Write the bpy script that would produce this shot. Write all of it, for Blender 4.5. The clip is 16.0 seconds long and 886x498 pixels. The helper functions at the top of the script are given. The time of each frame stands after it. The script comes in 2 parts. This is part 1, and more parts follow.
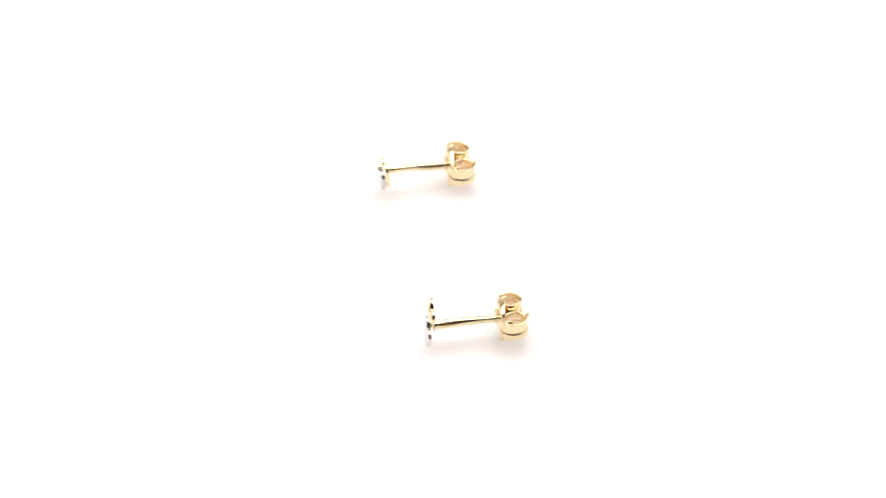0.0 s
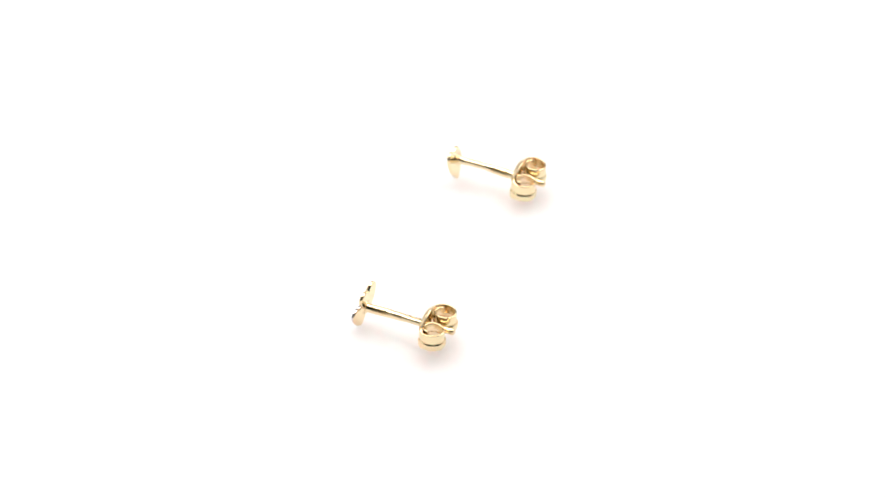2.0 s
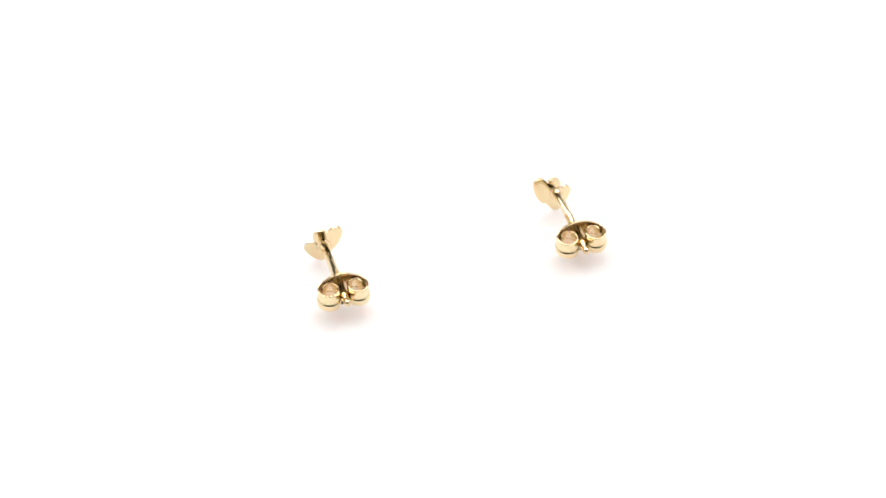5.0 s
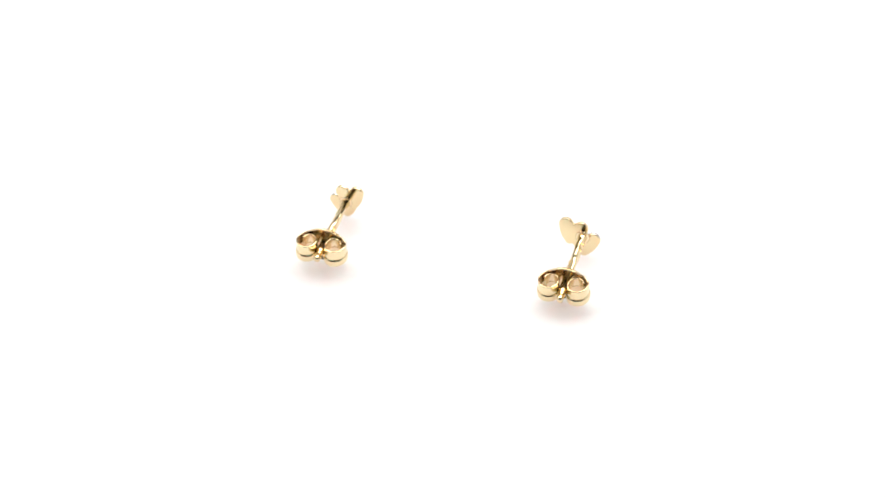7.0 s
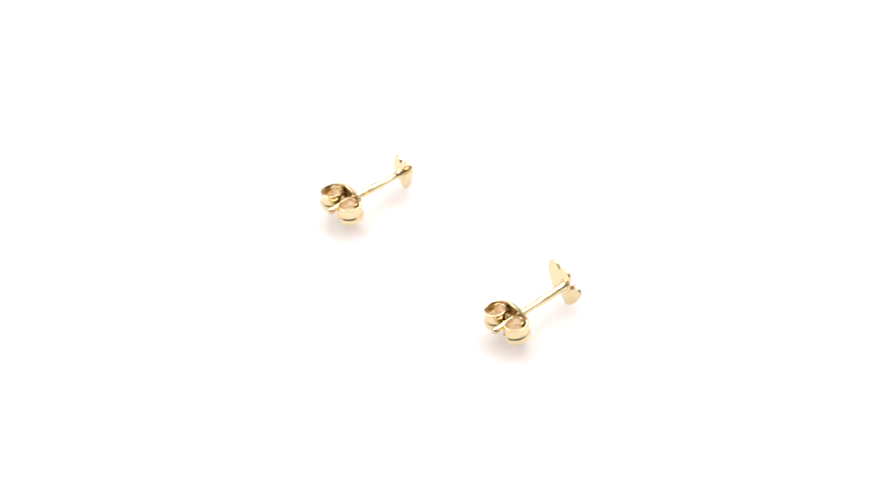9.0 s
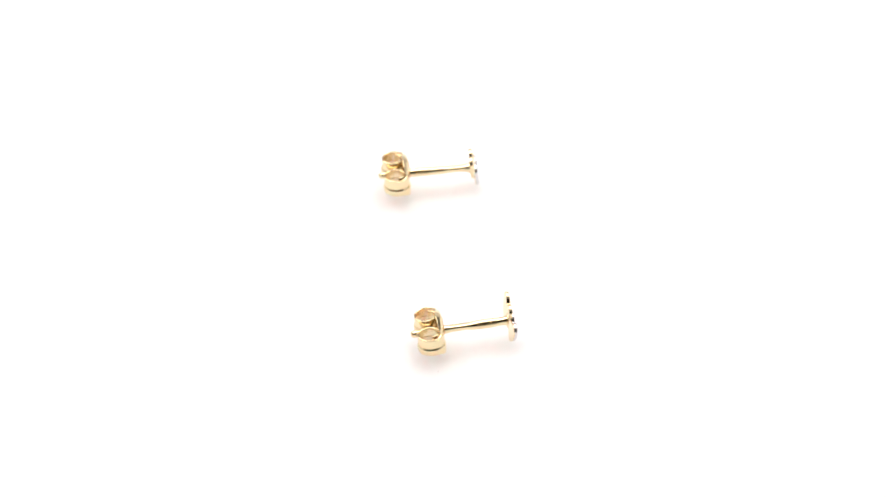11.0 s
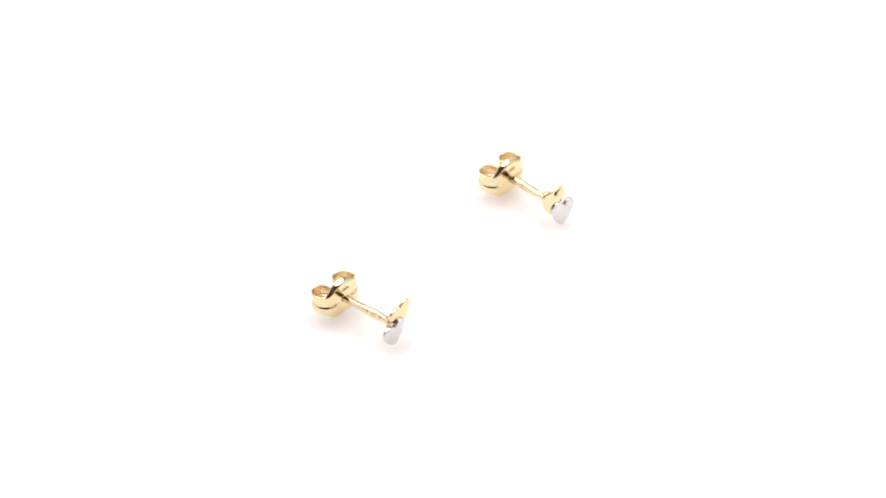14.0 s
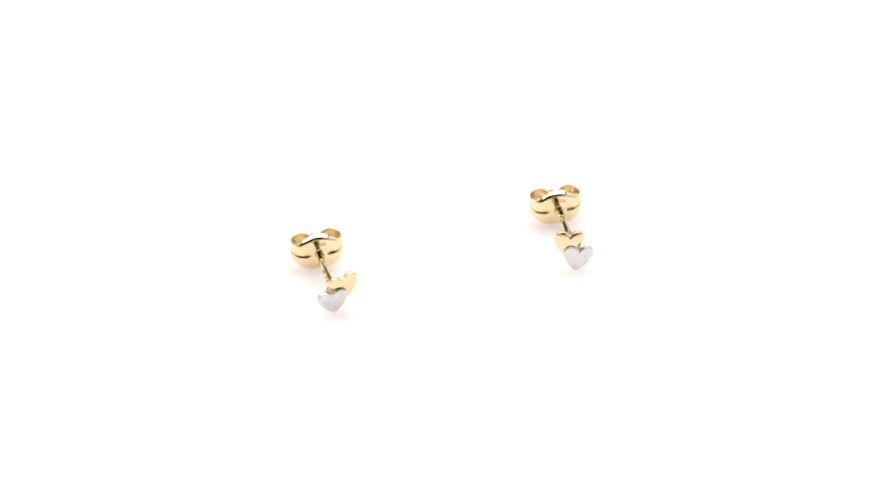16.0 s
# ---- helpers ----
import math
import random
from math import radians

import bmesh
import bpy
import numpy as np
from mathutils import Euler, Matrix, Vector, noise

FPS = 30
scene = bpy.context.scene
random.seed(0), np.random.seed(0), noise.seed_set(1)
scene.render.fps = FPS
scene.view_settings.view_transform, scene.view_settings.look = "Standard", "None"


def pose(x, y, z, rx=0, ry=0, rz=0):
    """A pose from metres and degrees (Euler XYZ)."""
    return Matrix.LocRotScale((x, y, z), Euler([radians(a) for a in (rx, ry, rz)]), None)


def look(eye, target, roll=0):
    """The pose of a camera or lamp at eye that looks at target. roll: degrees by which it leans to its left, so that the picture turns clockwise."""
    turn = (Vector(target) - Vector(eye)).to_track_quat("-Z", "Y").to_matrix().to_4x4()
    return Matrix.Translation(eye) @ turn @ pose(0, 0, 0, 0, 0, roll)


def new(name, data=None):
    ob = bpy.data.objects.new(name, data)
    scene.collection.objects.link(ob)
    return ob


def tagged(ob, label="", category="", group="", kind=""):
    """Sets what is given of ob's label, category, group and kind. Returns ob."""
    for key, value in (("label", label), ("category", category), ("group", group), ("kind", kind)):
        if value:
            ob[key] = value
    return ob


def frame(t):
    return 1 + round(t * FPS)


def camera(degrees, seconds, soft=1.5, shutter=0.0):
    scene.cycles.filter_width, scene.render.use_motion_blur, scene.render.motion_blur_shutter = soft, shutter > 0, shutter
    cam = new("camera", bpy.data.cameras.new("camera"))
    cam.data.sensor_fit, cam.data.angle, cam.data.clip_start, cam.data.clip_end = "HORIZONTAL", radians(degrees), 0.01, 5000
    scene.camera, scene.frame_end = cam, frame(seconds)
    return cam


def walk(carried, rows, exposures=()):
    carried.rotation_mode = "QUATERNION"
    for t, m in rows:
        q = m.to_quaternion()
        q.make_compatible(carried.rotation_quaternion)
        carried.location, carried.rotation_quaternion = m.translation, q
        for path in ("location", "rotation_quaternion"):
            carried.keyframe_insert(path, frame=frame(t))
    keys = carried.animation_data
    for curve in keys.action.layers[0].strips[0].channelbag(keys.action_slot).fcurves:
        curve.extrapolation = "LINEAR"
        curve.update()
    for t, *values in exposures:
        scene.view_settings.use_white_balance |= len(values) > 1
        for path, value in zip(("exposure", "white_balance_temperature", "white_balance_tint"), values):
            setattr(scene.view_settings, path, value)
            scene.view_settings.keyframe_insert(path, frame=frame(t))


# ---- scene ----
# ---- the camera: it stands still over a slowly turning table ----
RATE, PHASE, CLIP = -16.678, 2.60, 16.0
EYE_D, EYE_EL = 0.4116, radians(39.73)
MM = 0.001


def seen_from(d, el, dx, dy):
    """Eye and target of the camera: its axis passes dx to the side and dy above the table's middle."""
    up = Vector((0, math.sin(el), math.cos(el)))
    shift = Vector((dx, 0, 0)) + up * dy + Vector((0, 0, 0.2 * MM))
    eye = Vector((0, -d * math.cos(el), d * math.sin(el))) + Vector((0, 0, 0.2 * MM))
    return eye, shift


EYE, AIM = seen_from(EYE_D, EYE_EL, -0.00066, 0.00126)
cam = camera(14.175, CLIP, soft=1.5)
cam.data.dof.use_dof = True
cam.data.dof.focus_distance, cam.data.dof.aperture_fstop = 0.405, 25
walk(cam, [(0.0, look(EYE, AIM, -1.39)), (CLIP, look(EYE, AIM, -1.39))])

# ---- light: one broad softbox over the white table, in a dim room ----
scene.view_settings.exposure = -0.62
world = bpy.data.worlds.new("world")
scene.world = world
world.use_nodes = True
world.node_tree.nodes["Background"].inputs[0].default_value = (0.9, 0.93, 1.0, 1)
world.node_tree.nodes["Background"].inputs[1].default_value = 0.15


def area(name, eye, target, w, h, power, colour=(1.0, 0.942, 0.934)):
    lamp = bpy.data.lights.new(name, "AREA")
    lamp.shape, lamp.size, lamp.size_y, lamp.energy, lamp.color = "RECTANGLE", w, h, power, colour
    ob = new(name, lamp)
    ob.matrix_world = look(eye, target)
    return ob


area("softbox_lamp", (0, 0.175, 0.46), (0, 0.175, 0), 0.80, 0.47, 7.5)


# ---- materials ----
def shader(name, colour, rough, metal=0.0):
    m = bpy.data.materials.new(name)
    m.use_nodes = True
    b = m.node_tree.nodes["Principled BSDF"]
    b.inputs["Base Color"].default_value = (*colour, 1)
    b.inputs["Roughness"].default_value = rough
    b.inputs["Metallic"].default_value = metal
    return m, m.node_tree, b


def worn(name, colour, colour2, rough, rough2, metal, scale, bump, fine, detail=4.0, deep=0.00001):
    """Two colours and two roughnesses mixed by a broad noise, with a fine noise for the relief (object space)."""
    m, nt, b = shader(name, colour, rough, metal)
    new_node, link = nt.nodes.new, nt.links.new
    co = new_node("ShaderNodeTexCoord")
    n1, n2 = new_node("ShaderNodeTexNoise"), new_node("ShaderNodeTexNoise")
    n1.inputs["Scale"].default_value, n1.inputs["Detail"].default_value = scale, detail
    n2.inputs["Scale"].default_value, n2.inputs["Detail"].default_value = fine, 3.0
    link(co.outputs["Object"], n1.inputs["Vector"]), link(co.outputs["Object"], n2.inputs["Vector"])
    mix = new_node("ShaderNodeMix")
    mix.data_type = "RGBA"
    mix.inputs["A"].default_value, mix.inputs["B"].default_value = (*colour, 1), (*colour2, 1)
    link(n1.outputs["Fac"], mix.inputs["Factor"]), link(mix.outputs["Result"], b.inputs["Base Color"])
    r = new_node("ShaderNodeMapRange")
    r.inputs["From Min"].default_value, r.inputs["From Max"].default_value = 0.35, 0.65
    r.inputs["To Min"].default_value, r.inputs["To Max"].default_value = rough, rough2
    link(n2.outputs["Fac"], r.inputs["Value"]), link(r.outputs["Result"], b.inputs["Roughness"])
    bp = new_node("ShaderNodeBump")
    bp.inputs["Strength"].default_value, bp.inputs["Distance"].default_value = bump, deep
    link(n2.outputs["Fac"], bp.inputs["Height"]), link(bp.outputs["Normal"], b.inputs["Normal"])
    return m


GOLD = worn("polished_yellow_gold", (0.878, 0.746, 0.480), (0.842, 0.70, 0.432), 0.05, 0.11, 1.0, 350, 0.25, 1200, deep=0.000016)
SATIN_GOLD = worn("satin_yellow_gold", (0.91, 0.745, 0.50), (0.87, 0.695, 0.45), 0.16, 0.26, 1.0, 350, 0.3, 1500)
ROUGH_GOLD = worn("solder_gold", (0.70, 0.52, 0.30), (0.60, 0.42, 0.24), 0.30, 0.45, 1.0, 600, 0.5, 2500)
WHITE_GOLD = worn("satin_white_gold", (0.76, 0.745, 0.745), (0.69, 0.675, 0.68), 0.22, 0.28, 1.0, 300, 0.02, 2500, deep=0.000004)
WHITE_TOP = worn("white_turntable", (0.90, 0.89, 0.89), (0.88, 0.87, 0.87), 0.55, 0.65, 0.0, 30, 0.05, 900)
top_bsdf = WHITE_TOP.node_tree.nodes["Principled BSDF"]
top_bsdf.inputs["Subsurface Weight"].default_value = 1.0
top_bsdf.inputs["Subsurface Radius"].default_value = (1.25, 1.0, 0.96)
top_bsdf.inputs["Subsurface Scale"].default_value = 0.011
CLOTH = worn("white_table_cloth", (0.86, 0.86, 0.86), (0.82, 0.82, 0.82), 0.8, 0.9, 0.0, 20, 0.1, 700)
BOARD = worn("white_board", (0.78, 0.765, 0.75), (0.73, 0.715, 0.70), 0.7, 0.85, 0.0, 8, 0.1, 300)
ROOM = worn("pale_room_paint", (0.62, 0.61, 0.60), (0.56, 0.55, 0.54), 0.8, 0.9, 0.0, 2, 0.1, 40)
DARK = worn("dark_reflection_wall", (0.05, 0.045, 0.042), (0.035, 0.032, 0.03), 0.8, 0.9, 0.0, 3, 0.2, 60)
LINT = shader("grey_lint", (0.55, 0.52, 0.50), 0.9)[0]


# ---- mesh helpers ----
def mesh_object(name, verts, faces, mats, parent=None, label="", smooth=True, slots=None):
    me = bpy.data.meshes.new(name)
    me.from_pydata([tuple(v) for v in verts], [], faces)
    for m in mats:
        me.materials.append(m)
    for i, p in enumerate(me.polygons):
        p.use_smooth = smooth
        if slots:
            p.material_index = slots[i]
    bm = bmesh.new()
    bm.from_mesh(me)
    bmesh.ops.recalc_face_normals(bm, faces=bm.faces)
    bm.to_mesh(me)
    bm.free()
    ob = new(name, me)
    if parent:
        ob.parent = parent
    return tagged(ob, label)


def box(name, x0, x1, y0, y1, z0, z1, mat, parent=None):
    v = [(x, y, z) for x in (x0, x1) for y in (y0, y1) for z in (z0, z1)]
    f = [(0, 1, 3, 2), (4, 6, 7, 5), (0, 4, 5, 1), (2, 3, 7, 6), (0, 2, 6, 4), (1, 5, 7, 3)]
    return mesh_object(name, v, f, [mat], parent, smooth=False)


def lathe(rings, n=28):
    """Verts and faces of closed rings [(centre, radius, axis-u, axis-v, flat)]; both ends are capped."""
    v, f = [], []
    for c, ru, rv, u, w in rings:
        v += [c + u * (ru * math.cos(2 * math.pi * k / n)) + w * (rv * math.sin(2 * math.pi * k / n)) for k in range(n)]
    for i in range(len(rings) - 1):
        for k in range(n):
            a, b = i * n + k, i * n + (k + 1) % n
            f.append((a, b, b + n, a + n))
    f.append(tuple(range(n)))
    f.append(tuple(range((len(rings) - 1) * n, len(rings) * n)))
    return v, f


# ---- the setting: table, unseen reflector boards and room ----
def build_setting():
    tagged(box("table_top", -0.6, 0.6, -0.5, 0.7, -0.060, -0.024, CLOTH), "white covered table under the turntable", kind="structure")
    # unseen boards added to brighten the gold's reflections and fill the shadows
    tagged(box("fill_board_west", -0.46, -0.45, -0.46, 0.62, -0.024, 0.44, BOARD), "unseen white reflector board added beside the table", kind="structure")
    tagged(box("fill_board_east", 0.45, 0.46, -0.46, 0.62, -0.024, 0.44, BOARD), "unseen white reflector board added beside the table", kind="structure")
    tagged(box("fill_board_north", -0.44, 0.44, 0.63, 0.64, -0.024, 0.45, BOARD), "unseen white reflector board added behind the turntable", kind="structure")
    tagged(box("fill_board_south", -0.44, 0.44, -0.48, -0.47, -0.024, 0.13, BOARD), "low unseen white reflector board added in front of the turntable", kind="structure")
    # unseen south wall coloured dark to put dark bands into the gold's reflections
    for n, b in (("wall_south", (-2, 2, -2.1, -2, -0.8, 1.7)), ("wall_north", (-2, 2, 2, 2.1, -0.8, 1.7)),
                 ("wall_west", (-2.1, -2, -2.1, 2.1, -0.8, 1.7)), ("wall_east", (2, 2.1, -2.1, 2.1, -0.8, 1.7)),
                 ("floor", (-2.1, 2.1, -2.1, 2.1, -0.9, -0.8)), ("ceiling", (-2.1, 2.1, -2.1, 2.1, 1.7, 1.8))):
        tagged(box(n, *b, DARK if n == "wall_south" else ROOM), ("plain dark " if n == "wall_south" else "plain pale ") + n.split("_")[0] + " of the room", kind="structure")


def build_turntable():
    """A white disc, 0.3 m across, with a softened rim, on a low foot."""
    hub = tagged(new("turntable"), "smooth matt white turntable carrying two earrings", "turntable")
    x, y = Vector((1, 0, 0)), Vector((0, 1, 0))
    prof = [(-0.010, 0.148), (-0.009, 0.1495), (-0.0015, 0.15), (-0.0004, 0.1496), (0, 0.1485)]
    v, f = lathe([(Vector((0, 0, z)), r, r, x, y) for z, r in prof], 128)
    disc = mesh_object("disc", v, f, [WHITE_TOP], hub, smooth=True)
    disc.data.polygons[-1].use_smooth = disc.data.polygons[-2].use_smooth = False
    v, f = lathe([(Vector((0, 0, -0.0238)), 0.07, 0.07, x, y), (Vector((0, 0, -0.0102)), 0.068, 0.068, x, y)], 64)
    mesh_object("foot", v, f, [WHITE_TOP], hub, smooth=False)
    # a few specks of lint
    rng = random.Random(5)
    for px, py, r in ((7.2, -0.38, 0.045), (-0.8, 1.9, 0.045), (0.4, 1.0, 0.045), (1.2, 19.2, 0.05)):
        v, f = lathe([(Vector((px + 0.02 * rng.random(), py, h)) * MM, r * q * MM * (1.2 + rng.random()), r * q * MM, x, y) for h, q in ((0.0, 0.8), (0.03, 1.0), (0.05, 0.5))], 8)
        mesh_object("lint_speck", v, f, [LINT], hub, "tiny grey speck of lint")
    return hub


# ---- the earrings ----
def heart_outline(width, tall=1.0):
    """Two round lobes, gently bulging flanks and a blunt tip."""
    k = width / 3.44
    cx, cy, r, tr, ty, yn = 0.89, 0.71, 0.83, 0.48, -1.27, 0.99
    half = []
    # the V between the lobes runs down to the notch
    a0 = math.atan2(yn - cy, -cx) - math.acos(r / math.hypot(cx, yn - cy))
    v0 = (cx + r * math.cos(a0), cy + r * math.sin(a0))
    half += [(v0[0] * i / 4, yn + (v0[1] - yn) * i / 4) for i in (0, 1, 2, 3)]
    # tangent from the lobe to the small circle at the tip
    dx, dy = cx, cy - ty
    dist = math.hypot(dx, dy)
    a1 = math.atan2(dy, dx) - math.acos((tr - r) / dist) + 0.0
    for i in range(21):
        a = a0 + (a1 - a0) * i / 20
        half.append((cx + r * math.cos(a), cy + r * math.sin(a)))
    p, q = half[-1], (tr * math.cos(a1), ty + tr * math.sin(a1))
    for i in range(1, 9):
        f = i / 9
        b = 0.66 * f * (1 - f)
        half.append((p[0] + (q[0] - p[0]) * f + b * math.cos(a1), p[1] + (q[1] - p[1]) * f + b * math.sin(a1)))
    for i in range(5):
        a = a1 + (-math.pi / 2 - a1) * i / 4.5
        half.append((tr * math.cos(a), ty + tr * math.sin(a)))
    pts = half + [(-x, y) for x, y in reversed(half[1:])]
    return [(x * k, (y + 1.75) * k * tall - 1.75 * k) for x, y in pts]


def heart(name, place, width, tall, turn, thick, dome, mats, parent, label):
    """A flat heart with softened edges in the plane of place: its x sideways, y up, z outwards."""
    out = heart_outline(width, tall)
    n, c, s = len(out), math.cos(radians(turn)), math.sin(radians(turn))
    e = 0.11 * MM
    levels = [(0.0, 0.8 * e), (0.22 * e, 0.28 * e), (0.7 * e, 0.0), (thick - e, 0.0), (thick - 0.6 * e, 0.08 * e), (thick - 0.3 * e, 0.29 * e), (thick - 0.1 * e, 0.62 * e), (thick, e)]
    v, f, slots = [], [], []

    def put(x, y, z):
        v.append(place @ Vector((x * c - y * s, x * s + y * c, z)))

    for z, inset in levels:
        for x, y in out:
            r = max(1e-9, math.hypot(x, y))
            put(x * (1 - inset / r), y * (1 - inset / r), z)
    for i in range(len(levels) - 1):
        for k in range(n):
            a, b = i * n + k, i * n + (k + 1) % n
            f.append((a, b, b + n, a + n)), slots.append(0 if i > 1 else len(mats) - 1)
    # faces with vertices of their own, so that the edge stays crisp; the front is a little domed
    for z, inset, slot, lift in ((0.0, 0.8 * e, len(mats) - 1, 0.0), (thick, e, 0, dome)):
        base = len(v)
        steps = (1.0, 0.93, 0.84, 0.72, 0.5, 0.25)
        for q in steps:
            for x, y in out:
                r = max(1e-9, math.hypot(x, y))
                k = (1 - inset / r) * q
                put(x * k, y * k, z + lift * (1 - q ** 4))
        put(0, 0, z + lift)
        for i in range(len(steps) - 1):
            for k in range(n):
                a, b = base + i * n + k, base + i * n + (k + 1) % n
                f.append((a, b, b + n, a + n)), slots.append(slot)
        for k in range(n):
            f.append((base + 5 * n + k, base + 5 * n + (k + 1) % n, base + 6 * n)), slots.append(slot)
    return mesh_object(name, v, f, mats, parent, label, slots=slots)


def post(parent, head, tip, stamp, label=""):
    """The pin from the heart's back to its rounded tip; a flattened, stamped stretch lies at each stamp (share of the length)."""
    axis = tip - head
    length = axis.length
    d = axis.normalized()
    u = Vector((0, 1, 0))
    w = d.cross(u).normalized()
    over = w if w.z > 0 else -w
    flank = ((u + over).normalized(), (over - u).normalized())
    rings = []
    rng = random.Random(round(stamp[0] * 1000))
    for k in range(61):
        q = k / 60
        r = 0.468 * MM * (1 + 0.012 * math.sin(19 * q + 7 * stamp[0]))
        if q < 0.05:
            r *= 1.25 - 5 * q
        pad = math.exp(-((q - stamp[0]) / 0.11) ** 8)
        flat, other = 0.17 * pad, 0.15 * math.exp(-((q - stamp[1]) / 0.12) ** 8)
        if q > 0.86:
            r *= 0.86
        end = (q - 0.975) / 0.025
        if end > 0:
            r *= math.sqrt(max(0.05, 1 - 0.85 * end * end))
        if 0.90 < q < 0.925:
            r *= 0.88
        off = w * (0.012 * MM * math.sin(11 * q + 3 * stamp[0])) + u * (0.03 * MM * math.sin(9 * q + 2))
        rings.append((head + d * (q * length) + off, r * (1 - flat) * (1 + 0.6 * other), r * (1 + 0.6 * flat) * (1 - other), flank[0], flank[1]))
    v, f = lathe(rings, 24)
    pin = mesh_object("post", v, f, [GOLD], parent, label)
    # unreadable hallmarks: small raised bars on both flanks
    for n, at in zip(flank, stamp):
        b = d.cross(n).normalized()
        v, f = [], []
        for k in range(6):
            c = head + d * ((at - 0.09 + 0.034 * k) * length) + n * (0.405 * MM)
            p, q, h = d * (0.11 * MM), b * ((0.17 if k % 2 else 0.25) * MM), n * (0.10 * MM)
            tilt = d * (0.24 * MM * (rng.random() - 0.5)) + b * (0.05 * MM * (rng.random() - 0.5))
            i = len(v)
            v += [c - p - q - h, c + p - q - h, c + p + q - h + tilt, c - p + q - h + tilt, c - p * 0.2 - q * 0.8 + h,
                  c + p * 0.2 - q * 0.8 + h, c + p * 0.2 + q * 0.8 + h + tilt, c - p * 0.2 + q * 0.8 + h + tilt]
            f += [tuple(i + j for j in m) for m in ((4, 5, 6, 7), (0, 1, 5, 4), (1, 2, 6, 5), (2, 3, 7, 6), (3, 0, 4, 7))]
        mesh_object("hallmark", v, f, [GOLD], pin, "tiny stamped hallmark bars", smooth=False)
    return pin


def scroll_line(q):
    """The clutch's bent strip seen from above, for q from 0 (middle) to 1 (inner end of a scroll):
    sideways w, backwards a, both in mm, and the share of the plate left (1 at the middle, 0 on the scroll)."""
    cw, rw = 1.66, 1.20
    if q < 0.36:
        w = cw * q / 0.36
        return w, 0.06 * (w / cw) ** 2, max(0.0, 1 - (w / 2.86) ** 2)
    p = (q - 0.36) / 0.64
    ang = radians(-90 + 432 * p)
    r = 1.0 - 0.50 * (max(0.0, p - 0.46) / 0.54) ** 1.3
    w, a = cw + rw * r * math.cos(ang), 0.06 + 1.38 + 1.38 * r * math.sin(ang)
    left = max(0.0, 1 - (w / 2.86) ** 2) if ang < 0 else 0.0
    return w, a, left


def strip_point(q, side, k):
    """A point of the strip: q along it, k from -1 (lower edge) to 1 (upper edge)."""
    w, a, left = scroll_line(q)
    top, low = 1.12 + 1.41 * left ** 1.8, 0.93 + 1.46 * left ** 1.15
    z = k * (top if k > 0 else low)
    plate = min(1.0, left * 1.6)
    # the plate's upper part is folded back
    fold = 0.80 + 1.10 * left ** 1.5
    over = 0.5 * (z - fold + math.sqrt((z - fold) ** 2 + 0.004)) * plate
    z, a = z - 0.54 * over, a + 0.90 * over + plate * (0.06 * max(0.0, -z / 2.4) ** 2 + 0.42 * max(0.0, (-z - 1.3) / 1.1) ** 2)
    # cone round the hole, and the pressed groove along the wings
    a -= 0.16 * math.exp(-((w * w + z * z) / 0.45)) if q < 0.3 else 0.0
    return Vector((-a, side * w, z))


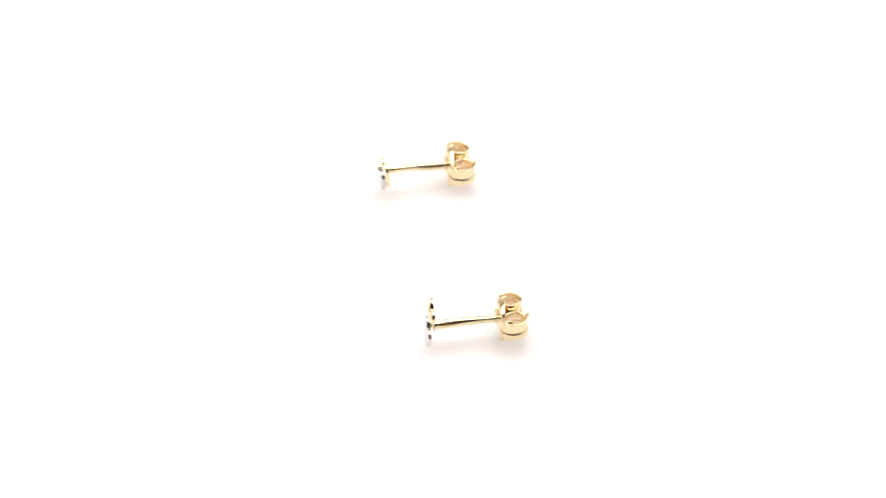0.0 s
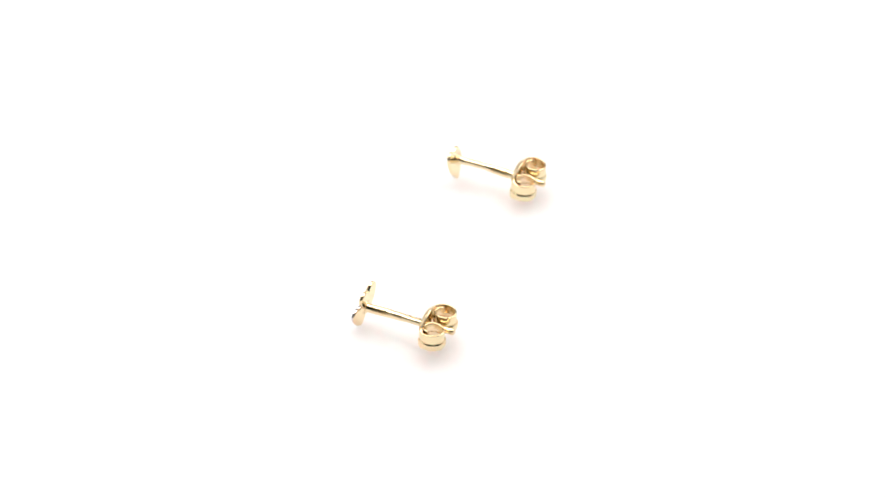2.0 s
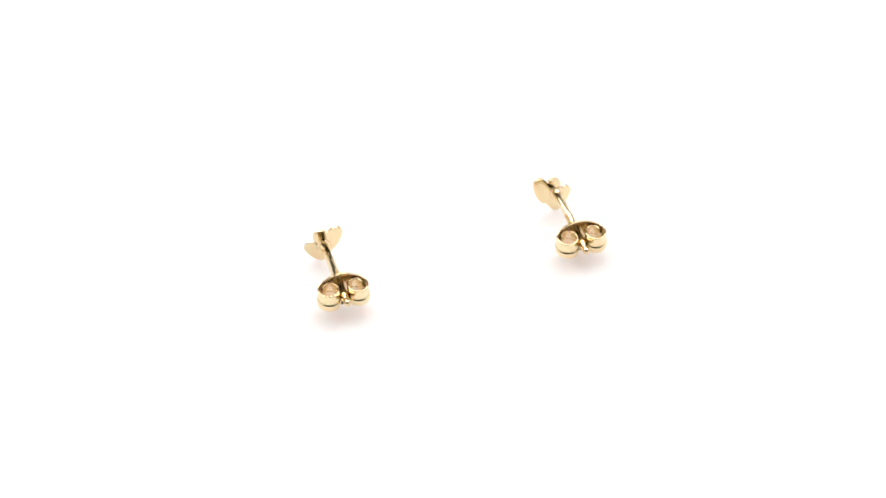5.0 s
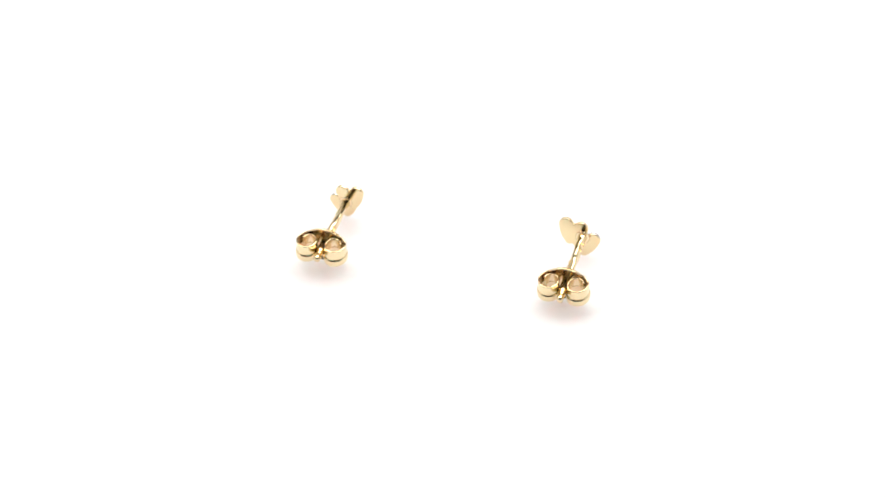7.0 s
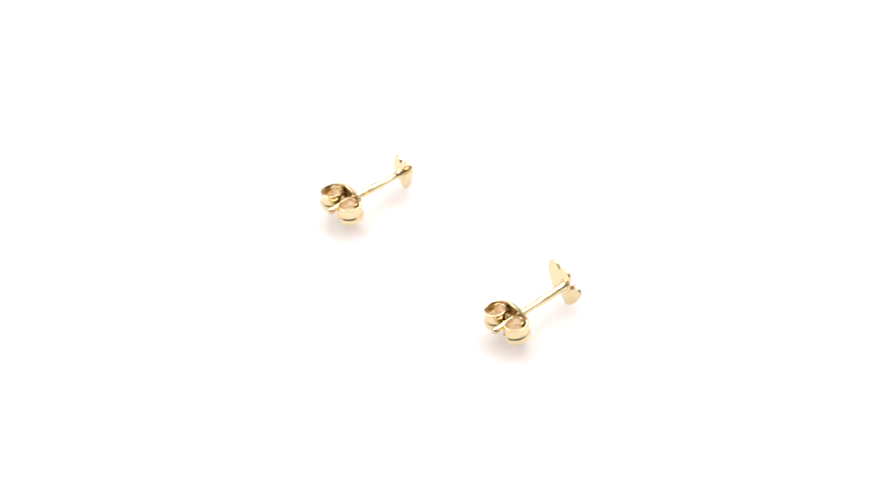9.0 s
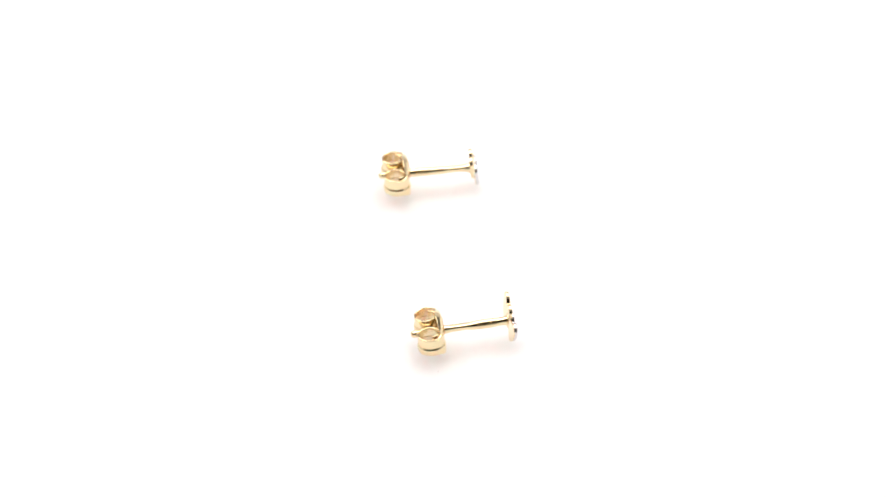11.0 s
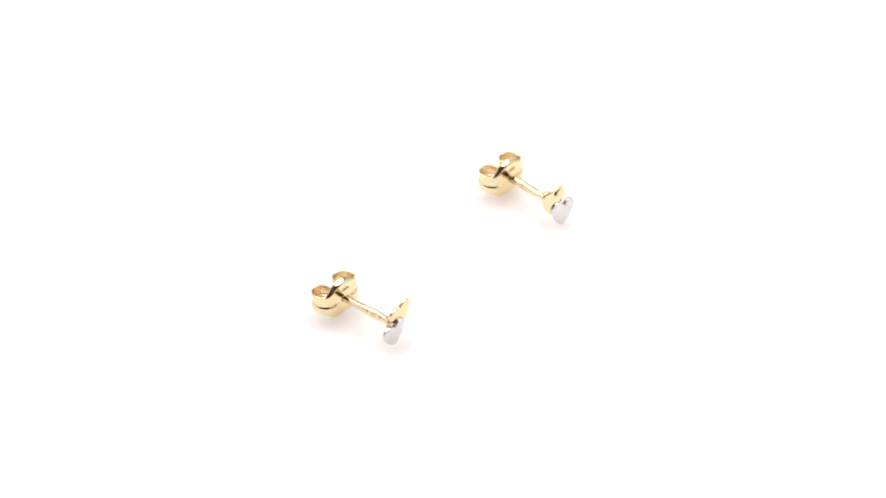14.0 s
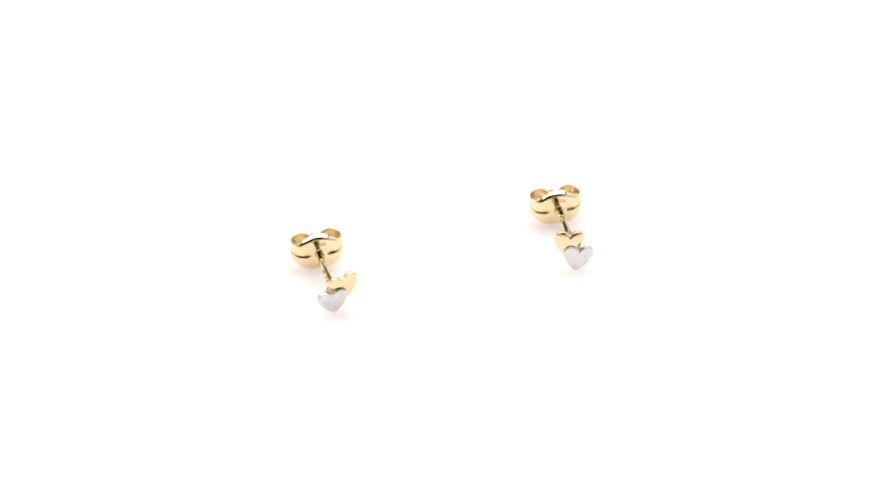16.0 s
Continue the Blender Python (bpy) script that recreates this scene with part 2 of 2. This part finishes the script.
def strip(name, q0, q1, nq, sides, thick, parent, label, place):
    """Part of the strip between q0 and q1 as a sheet with two faces and rounded rims."""
    ks = [-1, -0.85, -0.65, -0.45, -0.28, -0.20, -0.15, -0.11, -0.07, -0.03, 0.02, 0.08, 0.2, 0.35, 0.48, 0.56, 0.62, 0.67, 0.72, 0.78, 0.85, 0.92, 1]
    line = []
    if len(sides) == 2:
        line = [(q1 * (1 - 2 * i / nq)) for i in range(nq + 1)]
        line = [(abs(x), -1 if x > 0 else 1) for x in line]
    else:
        line = [(q0 + (q1 - q0) * i / nq, sides[0]) for i in range(nq + 1)]
    e = 0.004
    grid, norm = [], []
    for i, (q, sd) in enumerate(line):
        row, nrow = [], []
        for k in ks:
            p = strip_point(q, sd, k)
            # the side that q grows towards is sd, so tangents agree over the middle
            tq = (strip_point(min(1, q + e), sd, k) - strip_point(max(0, q - e), sd, k)) * sd
            tk = strip_point(q, sd, min(1, k + 0.01)) - strip_point(q, sd, max(-1, k - 0.01))
            nn = tk.cross(tq)
            nn = nn.normalized() if nn.length > 1e-9 else Vector((1, 0, 0))
            wing = min(1.0, max(0.0, (q - 0.13) / 0.05))
            ring = 1 - min(1.0, max(0.0, (0.30 - q) / 0.1))
            step = 1 / (1 + math.exp((k + 0.16) / 0.025))
            groove = (0.03 + 0.065 / (1 + math.exp((q - 0.37) / 0.012))) * wing * math.exp(-((k + 0.08) / 0.075) ** 2) - 0.13 * wing * ring * step + 0.06 * ring * max(0.0, (-k - 0.6) / 0.4) ** 2
            row.append(p + nn * groove), nrow.append(nn)
        grid.append(row), norm.append(nrow)
    R, C, h = len(grid), len(ks), thick / 2
    v, f = [], []

    def put(p):
        v.append(place @ (p * MM))
        return len(v) - 1

    def sheet(get):
        ids = [[put(get(i, j)) for j in range(C)] for i in range(R)]
        for i in range(R - 1):
            for j in range(C - 1):
                f.append((ids[i][j], ids[i + 1][j], ids[i + 1][j + 1], ids[i][j + 1]))

    sheet(lambda i, j: grid[i][j] + norm[i][j] * h)
    sheet(lambda i, j: grid[i][j] - norm[i][j] * h)
    # rims, slightly rounded
    border = [(i, 0) for i in range(R)] + [(R - 1, j) for j in range(1, C)] + [(i, C - 1) for i in range(R - 2, -1, -1)] + [(0, j) for j in range(C - 2, 0, -1)]
    prev = None
    first = None
    for i, j in border:
        inner = grid[min(max(i, 1), R - 2)][min(max(j, 1), C - 2)]
        outw = (grid[i][j] - inner)
        outw = outw.normalized() * (0.6 * h) if outw.length > 1e-9 else Vector()
        ids = [put(grid[i][j] + norm[i][j] * h), put(grid[i][j] + norm[i][j] * (h * 0.6) + outw), put(grid[i][j] - norm[i][j] * (h * 0.6) + outw), put(grid[i][j] - norm[i][j] * h)]
        if prev:
            f.extend((prev[m], ids[m], ids[m + 1], prev[m + 1]) for m in range(3))
        else:
            first = ids
        prev = ids
    f.extend((prev[m], first[m], first[m + 1], prev[m + 1]) for m in range(3))
    return mesh_object(name, v, f, [GOLD, SATIN_GOLD], parent, label, slots=[1] * ((R - 1) * (C - 1)) + [0] * (len(f) - (R - 1) * (C - 1)))


def clutch(parent, place):
    """The butterfly clutch: an oval pressed plate whose ends roll back into two scrolls."""
    plate = strip("butterfly_clutch", 0, 0.40, 48, (-1, 1), 0.19, parent, "polished gold butterfly clutch pushed onto the post", place)
    for sd in (-1, 1):
        strip("scroll", 0.40, 1.0, 64, (sd,), 0.19, plate, "", place)
    # collar round the hole, and a small stamp above it
    x, y, z = Vector((1, 0, 0)), Vector((0, 1, 0)), Vector((0, 0, 1))
    prof = [(0.06, 0.50), (0.16, 0.56), (0.24, 0.53), (0.26, 0.47), (0.20, 0.42)]
    v, f = lathe([(Vector((a, 0, 0)), r, r, y, z) for a, r in prof], 32)
    mesh_object("collar", [place @ (p * MM) for p in v], f, [ROUGH_GOLD], plate, "dull gold collar round the post hole")
    v, f = [], []
    for k in range(5):
        c = Vector((0.05, (k - 2) * 0.23 + 0.30, 1.06 + 0.07 * (k % 2)))
        i = len(v)
        tall = 0.20 if k % 2 else 0.15
        v += [c + Vector((dx, dy + 0.3 * dz * (k % 3 - 1), dz)) for dx, g in ((0, 1.0), (0.13, 0.6)) for dy, dz in ((-0.07 * g, -tall), (0.07 * g, -tall), (0.07 * g, tall), (-0.07 * g, tall))]
        f += [tuple(i + j for j in q) for q in ((4, 5, 6, 7), (0, 1, 5, 4), (1, 2, 6, 5), (2, 3, 7, 6), (3, 0, 4, 7))]
    mesh_object("hallmark", [place @ (p * MM) for p in v], f, [ROUGH_GOLD], plate, "tiny stamped hallmark bars", smooth=False)
    return plate


def stud_earring(spec):
    """One earring. Its own space: x towards the heart's face, y to a viewer's right, z up; the origin lies on the table under the clutch."""
    ob = tagged(new("stud_earring"), spec["label"], "earring", "pair of heart stud earrings")
    head = Vector((spec["head"][0], 0, spec["head"][1])) * MM
    tip = Vector((spec["tip"][0], 0, spec["tip"][1])) * MM
    post(ob, head, tip, spec["stamp"])
    # hearts: plane through the head, leaning back by lean degrees
    lean = radians(spec["lean"])
    upv = Vector((-math.sin(lean), 0, math.cos(lean)))
    nrm = Vector((math.cos(lean), 0, math.sin(lean)))
    plane = Matrix.Translation(head) @ Matrix.Rotation(radians(spec["yaw"]), 4, "Z") @ Matrix((Vector((0, 1, 0)), upv, nrm)).transposed().to_4x4()
    (gu, gv, gt), (su, sv, st) = spec["gold"], spec["white"]
    heart("gold_heart", plane @ Matrix.Translation(Vector((gu, gv, 0)) * MM), 3.5 * MM, 1.0, gt, 0.42 * MM, spec["dome"] * MM, [GOLD], ob, "polished yellow gold heart")
    heart("white_heart", plane @ Matrix.Translation(Vector((su, sv, 0.42)) * MM), 3.58 * MM, 0.95, st, 0.42 * MM, 0.10 * MM, [WHITE_GOLD, GOLD], ob, "satin white gold heart with a yellow back")
    u = Vector((1, 0, 0))
    w = Vector((0, 1, 0))
    v, f = lathe([(Vector((0, 0, z)) * MM, r * MM, r * MM, u, w) for z, r in ((-0.10, 0.55), (-0.07, 0.76), (0.02, 0.86))], 32)
    mesh_object("solder_disc", [plane @ p for p in v], f, [SATIN_GOLD], ob, "satin solder disc behind the hearts")
    pitch = math.atan2(head.z - tip.z, head.x - tip.x)
    q = tip.x / (tip.x - head.x)
    mid = tip + (head - tip) * q
    clutch(ob, Matrix.Translation(mid) @ Matrix.Rotation(-pitch, 4, "Y") @ Matrix.Rotation(radians(spec["roll"]), 4, "X"))
    return ob


EAR_A = dict(head=(7.38, 2.56), tip=(-3.5, 2.418), stamp=(0.17, 0.55), dome=0.22, lean=4, yaw=-3, roll=0,
             gold=(-0.6, 0.86, -8), white=(0.40, -0.90, -8),
             label="yellow gold stud earring with overlapping white gold heart, mirrored pair")
EAR_B = dict(head=(7.36, 2.85), tip=(-3.58, 2.184), stamp=(0.50, 0.22), dome=0.13, lean=-5, yaw=3, roll=0,
             gold=(1.26, 0.57, 13), white=(-0.18, -1.05, 4),
             label="yellow gold stud earring, tilted white gold heart, on turntable")
BASE_A = pose(4.81 * MM, -13.38 * MM, 0, 0, 0, 185.9)
BASE_B = pose(0.71 * MM, 14.92 * MM, 0, 0, 0, 187.5)

build_setting()
turntable = build_turntable()
ear_a, ear_b = stud_earring(EAR_A), stud_earring(EAR_B)


def motions():
    """The table turns evenly, clockwise seen from above, and carries the earrings."""
    def turning(base):
        return [(0.5 * k, pose(0, 0, 0, 0, 0, PHASE + RATE * 0.5 * k) @ base) for k in range(33)]
    walk(turntable, turning(pose(0, 0, 0)))
    walk(ear_a, turning(BASE_A))
    walk(ear_b, turning(BASE_B))


motions()
